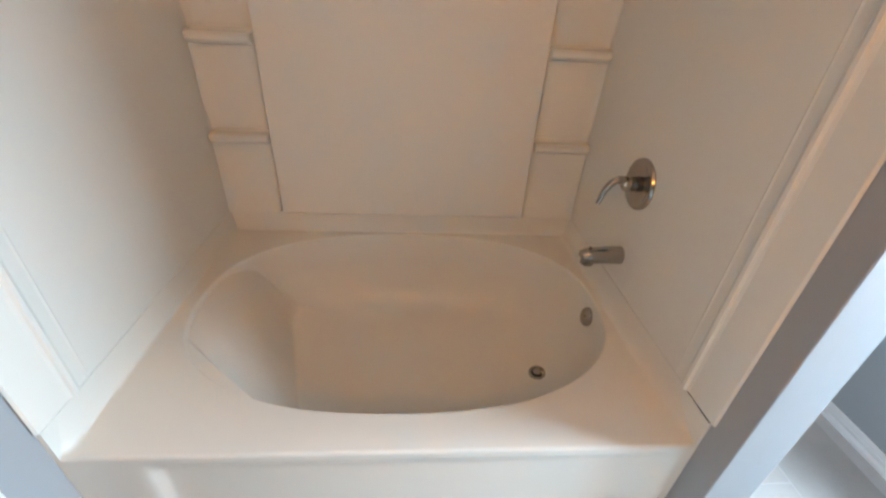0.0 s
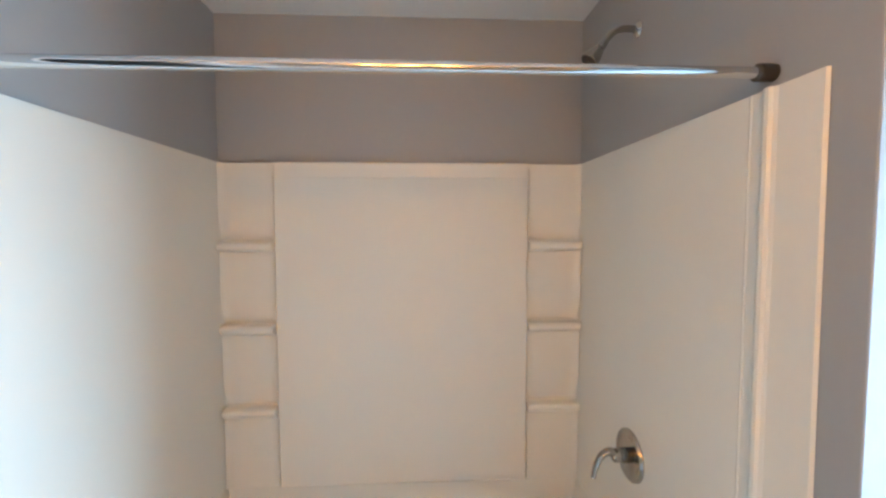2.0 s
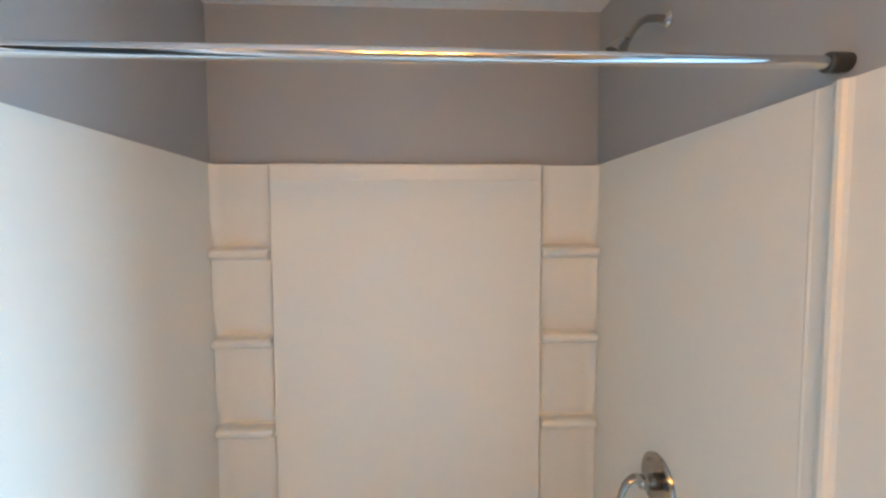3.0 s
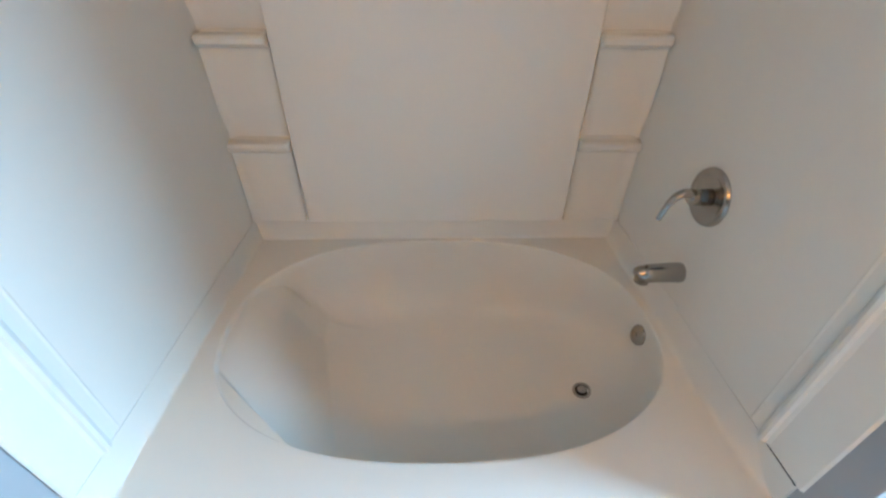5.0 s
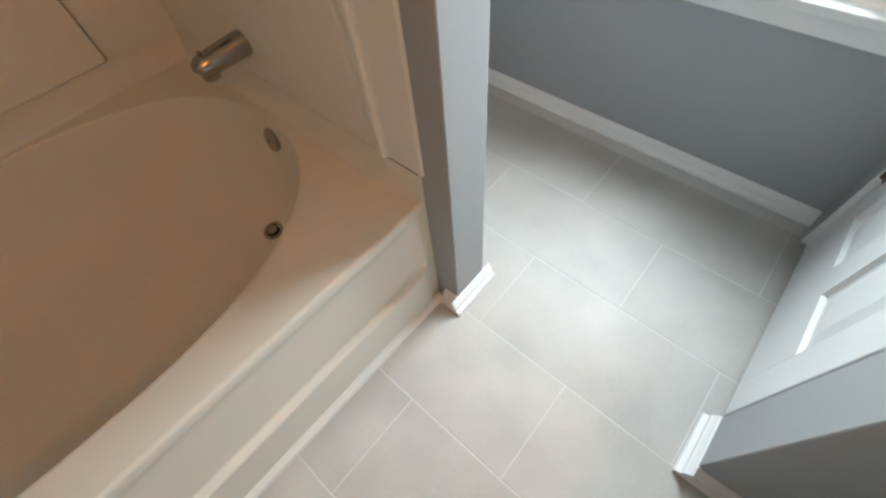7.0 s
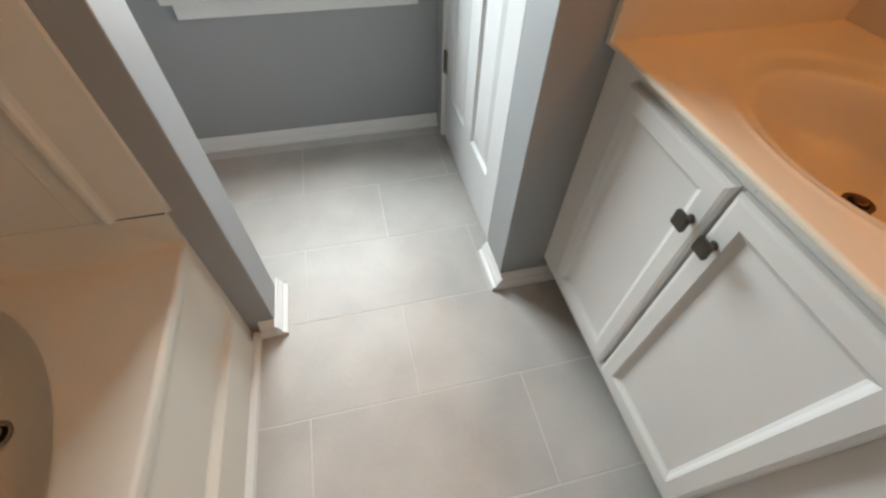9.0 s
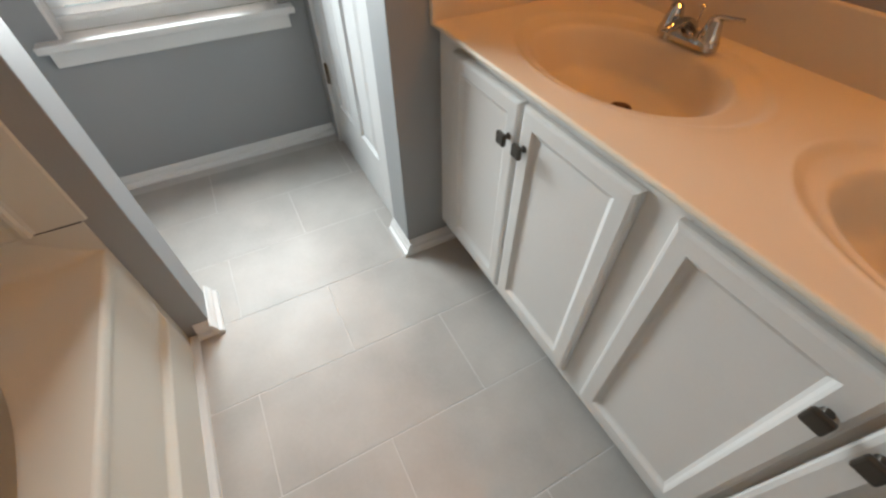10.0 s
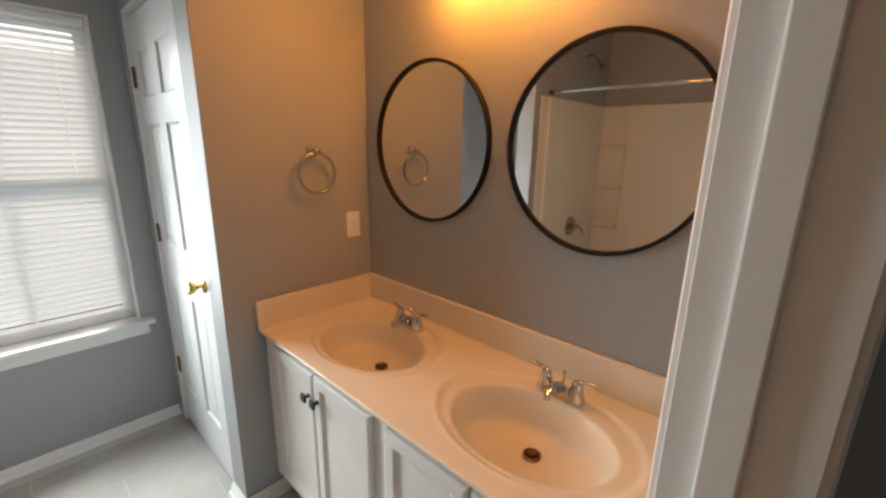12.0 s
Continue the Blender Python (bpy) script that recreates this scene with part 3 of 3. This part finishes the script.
part("lever", tube(pts, list(np.linspace(0.0175, 0.0085, len(pts))), 14, 0.75), NICKEL, valve).matrix_parent_inverse = vi

spout = thing("tub_spout", (W, 0.582, 0.647), "brushed nickel tub spout on the end wall", "faucet")
pi_ = Matrix.Translation(-spout.location)
pts = [(W - d, 0.582, 0.647 - q) for d, q in ((0.0, 0), (0.006, 0), (0.03, 0), (0.07, 0.0015), (0.105, 0.004), (0.122, 0.006), (0.133, 0.009), (0.138, 0.013))]
part("spout_body", tube(pts, [0.0310, 0.0320, 0.0310, 0.0295, 0.0285, 0.0275, 0.0225, 0.012], 28, 1.0), NICKEL, spout).matrix_parent_inverse = pi_
part("outlet", lathe([(0.0225, -0.0005), (0.0225, 0.010), (0.0215, 0.026)], Matrix.Translation((W - 0.112, 0.582, 0.613)), 24), NICKEL, spout).matrix_parent_inverse = pi_
part("lift_knob", lathe([(0.004, 0.0), (0.004, 0.004), (0.0055, 0.006), (0.0055, 0.009), (0.003, 0.011)], Matrix.Translation((W - 0.112, 0.582, 0.668)), 14), NICKEL, spout).matrix_parent_inverse = pi_

shower = thing("shower", (STUB0, 0.625, 2.255), "brushed nickel shower arm and small shower head", "shower")
hi_ = Matrix.Translation(-shower.location)
part("flange", lathe([(0.025, 0.0), (0.025, 0.003), (0.020, 0.009), (0.012, 0.013)], Matrix.Translation((STUB0, 0.625, 2.255)) @ along((-1, 0, 0)), 28), CHROME, shower, "chrome round wall flange").matrix_parent_inverse = hi_
pts = smooth_path([(STUB0, 0.625, 2.255), (STUB0 - 0.045, 0.625, 2.257), (STUB0 - 0.080, 0.625, 2.246), (STUB0 - 0.114, 0.625, 2.208)], 8)
part("arm", tube(pts, 0.0105, 16), NICKEL, shower).matrix_parent_inverse = hi_
hm = Matrix.Translation((STUB0 - 0.114, 0.625, 2.208)) @ along((-0.62, 0, -0.78))
part("head", lathe([(0.013, -0.008), (0.015, 0.006), (0.014, 0.016), (0.019, 0.024), (0.026, 0.048), (0.029, 0.064), (0.028, 0.068)], hm, 28), NICKEL, shower).matrix_parent_inverse = hi_
part("spray_face", lathe([(0.004, 0.0675), (0.0255, 0.0690)], hm, 28), BRONZE, shower).matrix_parent_inverse = hi_

rod = thing("curtain_rod", (W / 2, 0.112, 1.933), "chrome tension shower curtain rod between the walls", "curtain rod")
ri = Matrix.Translation(-rod.location)
ym, zm = 0.112, 1.935
part("tube", tube([(0.03, ym, zm), (0.9, ym, zm)], 0.0127, 24), CHROME, rod).matrix_parent_inverse = ri
part("tube", tube([(0.88, ym, zm), (W - 0.02, ym, zm)], 0.0110, 24), CHROME, rod).matrix_parent_inverse = ri
for xx, s in ((-0.010, 1), (STUB0 - 0.001, -1)):
    part("end_cap", lathe([(0.0165, 0.0), (0.017, 0.004), (0.017, 0.030), (0.016, 0.034), (0.013, 0.036)], Matrix.Translation((xx, ym, zm)) @ along((s, 0, 0)), 28), BRONZE, rod, "dark rubber end cap").matrix_parent_inverse = ri

# ---- vanity ----
CF = -0.957          # face frame
CX0, CX1 = 0.014, SIDEX - 0.001
CTOP = 0.818
van = thing("vanity_cabinet", (0.77, -1.2, 0), "white painted double vanity cabinet with four panelled doors", "cabinet")
vni = Matrix.Translation(-van.location)


def vpart(name, bm, mat=CAB, label="", parent=None, smooth=30):
    ob = part(name, bm, mat, parent or van, label, smooth)
    ob.matrix_parent_inverse = vni if parent is None else Matrix()
    return ob


DZ0, DZ1 = 0.150, 0.776
for nm, lo, hi in (("side", (CX0, -1.50, 0.105), (CX0 + 0.016, CF - 0.019, CTOP - 0.028)), ("side", (CX1 - 0.016, -1.50, 0.105), (CX1, CF - 0.019, CTOP - 0.028)),
                   ("bottom", (CX0 + 0.016, -1.50, 0.105), (CX1 - 0.016, CF - 0.019, 0.121)), ("back", (CX0 + 0.016, -1.50, 0.121), (CX1 - 0.016, -1.494, CTOP - 0.028)),
                   ("divider", (0.752, -1.494, 0.121), (0.768, CF - 0.019, CTOP - 0.028))):
    vpart(nm, one(lo, hi))
# shade below the cabinet is painted into this board's colour
vpart("toe_kick", one((CX0, -1.05, 0.0), (CX1, -1.035, 0.105)), SHADOWGAP, "recessed toe board, coloured dark for the shade under the cabinet")
for x0, x1 in ((CX0, 0.112), (0.394, 0.428), (0.712, 0.806), (1.104, 1.138), (1.412, CX1)):
    vpart("face_stile", one((x0, CF - 0.019, 0.105), (x1, CF, CTOP - 0.016), 0.001))
for x0, x1 in ((0.112, 0.394), (0.428, 0.712), (0.806, 1.104), (1.138, 1.412)):
    vpart("face_rail", one((x0, CF - 0.019, DZ1 - 0.012), (x1, CF - 0.0005, CTOP - 0.016)))
    vpart("face_rail", one((x0, CF - 0.019, 0.105), (x1, CF - 0.0005, DZ0 + 0.014)))
DOORS = ((1.124, 1.422, 1.149), (0.795, 1.114, 1.089), (0.417, 0.724, 0.442), (0.102, 0.405, 0.380))
for x0, x1, kx in DOORS:
    w, f = x1 - x0, 0.056
    door = vpart("door", one((x0 + f - 0.004, CF + 0.002, DZ0 + f - 0.004), (x1 - f + 0.004, CF + 0.0095, DZ1 - f + 0.004)), label="white recessed-panel door")

    def rail(p, q, inward):
        """A mitred frame member with eased outer and stepped inner edge, from corner p to q."""
        bm = bmesh.new()
        (ax, az), (bx, bz), (ix, iz) = p, q, inward
        dx, dz = np.sign(bx - ax), np.sign(bz - az)
        rows = []
        for u, y in ((0.0, CF + 0.001), (0.0, CF + 0.013), (0.003, CF + 0.018), (0.010, CF + 0.0200), (0.040, CF + 0.0200), (0.045, CF + 0.017), (0.050, CF + 0.0125), (f, CF + 0.0095)):
            rows.append([(ax + ix * u + dx * u, y, az + iz * u + dz * u), (bx + ix * u - dx * u, y, bz + iz * u - dz * u)])
        sheet(bm, rows)
        return bm
    for nm, p, q, inn in (("stile", (x0, DZ0), (x0, DZ1), (1, 0)), ("stile", (x1, DZ0), (x1, DZ1), (-1, 0)),
                          ("rail", (x0, DZ0), (x1, DZ0), (0, 1)), ("rail", (x0, DZ1), (x1, DZ1), (0, -1))):
        vpart(nm, rail(p, q, inn), parent=door)
    km = Matrix.Translation((kx, CF + 0.0195, 0.684)) @ along((0, 1, 0))
    bm = lathe([(0.009, 0.0), (0.008, 0.003), (0.0055, 0.008), (0.006, 0.018)], km, 18)
    box(bm, (kx - 0.0155, CF + 0.0355, 0.684 - 0.0155), (kx + 0.0155, CF + 0.0465, 0.684 + 0.0155), 0.004, 2)
    vpart("knob", bm, BRONZE, "dark bronze square knob", door)

top = thing("sink_countertop", (0.77, -1.2, CTOP), "cream cultured-marble vanity top with two moulded oval basins", "countertop")
toi = Matrix.Translation(-top.location)


def top_part(name, bm, mat=MARBLE, label=""):
    ob = part(name, bm, mat, top, label, 50)
    ob.matrix_parent_inverse = toi
    return ob


FRONT = -0.928
SINKS = (0.412, 1.112)
SY = -1.195
bm = bmesh.new()
for cx, r0, r1 in ((SINKS[0], CX0, 0.762), (SINKS[1], 0.762, CX1)):
    def shell(x, y):
        e = math.hypot((x - cx) / 0.305, (y - SY + 0.020) / 0.222)
        return -0.007 * ease((1.0 - e) / 0.07) + 0.0016 * math.exp(-((e - 1.015) / 0.020) ** 2)

    def bowl(s, w, x, y):
        return CTOP + shell(x, y) - 0.128 * math.sqrt(max(0.0, 1 - s ** 3.0)) * ease((1 - s) / 0.24 + 0.01)

    b2 = polar(cx, SY, (r0, -1.486, r1, FRONT - 0.007), 0.248, 0.180, 2.0, [0.08, *np.linspace(0.15, 0.8, 16), *np.linspace(0.82, 1.0, 13)],
               (0.03, 0.08, *np.linspace(0.14, 1.0, 22)), bowl, lambda u, x, y: CTOP + shell(x, y) * (1 - ease((u - 0.9) / 0.1)), 128)
    me = bpy.data.meshes.new("tmp")
    b2.to_mesh(me)
    b2.free()
    bm.from_mesh(me)
    bpy.data.meshes.remove(me)
bmesh.ops.remove_doubles(bm, verts=bm.verts, dist=1e-5)
top_part("slab", bm)
R = 0.007
nose = [(FRONT - R + R * math.sin(q), CTOP - R + R * math.cos(q)) for q in np.linspace(0, math.pi * 0.9, 12)] + [(FRONT - 0.05, CTOP - 0.0145)]
bm = bmesh.new()
sheet(bm, [[(CX0, y, z), (CX1, y, z)] for y, z in nose])
top_part("front_edge", bm)
SPL = 0.120
top_part("backsplash", one((CX0, -1.504, CTOP - 0.01), (CX1, -1.486, CTOP + SPL), 0.004, 3))
top_part("side_splash", one((CX1 - 0.018, -1.486, CTOP - 0.005), (CX1, FRONT + 0.002, CTOP + SPL), 0.004, 3))
top_part("side_splash", one((CX0 - 0.001, -1.486, CTOP - 0.005), (CX0 + 0.018, FRONT + 0.002, CTOP + SPL), 0.004, 3))
for cx in SINKS:
    m = Matrix.Translation((cx + 0.004, SY - 0.045, CTOP - 0.1285))
    top_part("drain", lathe([(0.026, -0.002), (0.026, 0.0025), (0.022, 0.004), (0.018, 0.002), (0.017, -0.004)], m, 28, capped=False), RUST, "tarnished brown sink drain")
    top_part("drain_hole", lathe([(0.0, 0.0004), (0.018, 0.0004)], m, 28, capped=False), DARK)
    top_part("stopper", lathe([(0.005, 0.0), (0.005, 0.004), (0.013, 0.006), (0.012, 0.009), (0.005, 0.010)], m, 20), RUST)


def faucet():
    f = thing("sink_faucet", (0, 0, 0), "chrome two-handle centerset faucet on the vanity top", "faucet", "faucets on the vanity")
    bm = bmesh.new()
    rows = []
    for z, g in ((0.0, 1.0), (0.010, 1.0), (0.016, 0.95), (0.021, 0.80)):
        rows.append([((0.055 + 0.024 * g * abs(math.cos(a))) * (1 if math.cos(a) > 0 else -1) * abs(math.cos(a)) ** 0.15, 0.027 * g * math.sin(a), z)
                     for a in np.linspace(0.001, 2 * math.pi + 0.001, 40, endpoint=False)])
    made = sheet(bm, rows, True)
    cap(bm, made[0], True)
    cap(bm, made[-1])
    part("base", bm, CHROME, f)
    part("spout", tube(smooth_path([(0, 0, 0.012), (0, 0.005, 0.030), (0, 0.030, 0.043), (0, 0.062, 0.042), (0, 0.086, 0.034)], 6),
                       list(np.linspace(0.019, 0.011, 25)), 18, 0.85), CHROME, f)
    part("aerator", lathe([(0.010, 0.0), (0.010, 0.014), (0.008, 0.016)], Matrix.Translation((0, 0.083, 0.021)), 16), CHROME, f)
    part("lift_rod", lathe([(0.0022, 0.0), (0.0022, 0.045), (0.006, 0.047), (0.0065, 0.052), (0.003, 0.055)], Matrix.Translation((0, -0.017, 0.018)), 12), CHROME, f)
    for s in (-1, 1):
        h = part("handle", lathe([(0.024, 0.014), (0.022, 0.030), (0.017, 0.048), (0.0145, 0.060), (0.009, 0.066)], Matrix.Translation((s * 0.0508, 0, 0)), 24), CHROME, f)
        pts = smooth_path([(s * 0.046, 0, 0.062), (s * 0.060, -0.002, 0.066), (s * 0.080, -0.006, 0.068), (s * 0.104, -0.010, 0.071)], 6)
        part("lever", tube(pts, list(np.linspace(0.0075, 0.0055, len(pts))), 12, 0.75), CHROME, h)
    return f


fa = faucet()
for k, cx in enumerate(SINKS):
    m = pose(cx + 0.006, -1.390, CTOP + 0.0005)
    if k:
        copy_thing(fa, m)
    else:
        fa.matrix_basis = m


# ---- on the vanity walls ----
def round_mirror(cx, cz, r, label):
    mi = thing("round_mirror", (cx, VANY, cz), label, "mirror", "round mirrors over the vanity")
    m = along((0, 1, 0))
    part("glass", lathe([(0.0, 0.010), (r - 0.011, 0.010)], m, 96, capped=False), MIRROR, mi)
    part("frame", lathe([(r - 0.012, 0.002), (r - 0.012, 0.020), (r - 0.0105, 0.022), (r - 0.0015, 0.022), (r, 0.020), (r, 0.002), (r - 0.012, 0.002)], m, 96, capped=False), BLACK, mi, "thin black metal frame")
    part("backing", lathe([(r - 0.016, 0.001), (r - 0.016, 0.008)], m, 64), BLACK, mi)
    return mi


round_mirror(1.118, 1.566, 0.311, "round wall mirror in a thin black frame")
round_mirror(0.420, 1.560, 0.311, "round wall mirror in a thin black frame near the door")

ring = thing("towel_ring", (SIDEX, -1.215, 1.525), "brushed nickel towel ring on the wall", "towel ring")
gi = Matrix.Translation(-ring.location)
part("mount", one((SIDEX - 0.010, -1.237, 1.503), (SIDEX, -1.193, 1.547), 0.003), NICKEL, ring).matrix_parent_inverse = gi
part("post", lathe([(0.011, 0.0), (0.010, 0.030), (0.013, 0.034), (0.013, 0.046), (0.008, 0.049)], Matrix.Translation((SIDEX - 0.010, -1.215, 1.525)) @ along((-1, 0, 0)), 20), NICKEL, ring).matrix_parent_inverse = gi
rr = 0.082
part("ring", tube([(SIDEX - 0.042, -1.215 + rr * math.sin(a), 1.438 + rr * math.cos(a)) for a in np.linspace(0, 2 * math.pi, 48, endpoint=False)], 0.0062, 12, closed=True), NICKEL, ring).matrix_parent_inverse = gi

sw = thing("light_switch", (SIDEX, -1.408, 1.195), "white single light switch plate on the wall", "light switch")
wi = Matrix.Translation(-sw.location)
part("plate", one((SIDEX - 0.006, -1.444, 1.136), (SIDEX, -1.373, 1.254), 0.003), PLATE, sw).matrix_parent_inverse = wi
part("toggle", one((SIDEX - 0.018, -1.413, 1.189), (SIDEX - 0.004, -1.404, 1.210), 0.002), PLATE, sw).matrix_parent_inverse = wi
for zz in (1.165, 1.225):
    part("screw", lathe([(0.0032, 0.0), (0.0030, 0.0015)], Matrix.Translation((SIDEX - 0.0058, -1.4085, zz)) @ along((-1, 0, 0)), 10), PLATE, sw).matrix_parent_inverse = wi

vl = thing("vanity_light", (0.76, VANY, 2.23), "nickel vanity light bar with glowing frosted shades", "wall lamp")
li = Matrix.Translation(-vl.location)
part("back_plate", one((0.46, VANY + 0.001, 2.215), (1.06, VANY + 0.028, 2.290), 0.006, 3), NICKEL, vl).matrix_parent_inverse = li
for cx in (0.56, 0.76, 0.96):
    arm = part("arm", tube(smooth_path([(cx, VANY + 0.026, 2.255), (cx, VANY + 0.062, 2.265), (cx, VANY + 0.090, 2.245), (cx, VANY + 0.092, 2.215)], 6), 0.009, 12), NICKEL, vl)
    arm.matrix_parent_inverse = li
    sh = part("shade", lathe([(0.022, 0.0), (0.030, -0.020), (0.044, -0.060), (0.056, -0.100), (0.060, -0.125), (0.050, -0.128), (0.010, -0.110)], Matrix.Translation((cx, VANY + 0.092, 2.220)), 28), BULB, vl, "glowing frosted glass shade")
    sh.matrix_parent_inverse = li

# ---- floor tiles ----
TW, TL, G = 0.3025, 0.608, 0.0035
X0 = 1.2025 - 5 * TW
for i in range(9):
    xa, xb = X0 + i * TW, X0 + (i + 1) * TW
    # cross joints: even distance from the row that ends at x = 1.2025 carry one set, the others the half-way set
    off = -0.167 if (4 - i) % 2 == 0 else -0.471
    j = -3
    while off + j * TL < 1.09:
        ya, yb = off + j * TL, off + (j + 1) * TL
        j += 1
        x0, x1 = max(xa + G / 2, -0.122), min(xb - G / 2, 2.476)
        y0, y1 = max(ya + G / 2, -1.10), min(yb - G / 2, 1.084)
        if x1 - x0 < 0.02 or y1 - y0 < 0.02:
            continue
        if y0 > 0.03 and x1 < STUB0 - 0.0:
            continue
        if x0 > SIDEX and y1 < CLOSY:
            continue
        part("tile", one((x0, y0, -0.005), (x1, y1, 0.0), 0.0008, 1), TILE, floor, smooth=0)
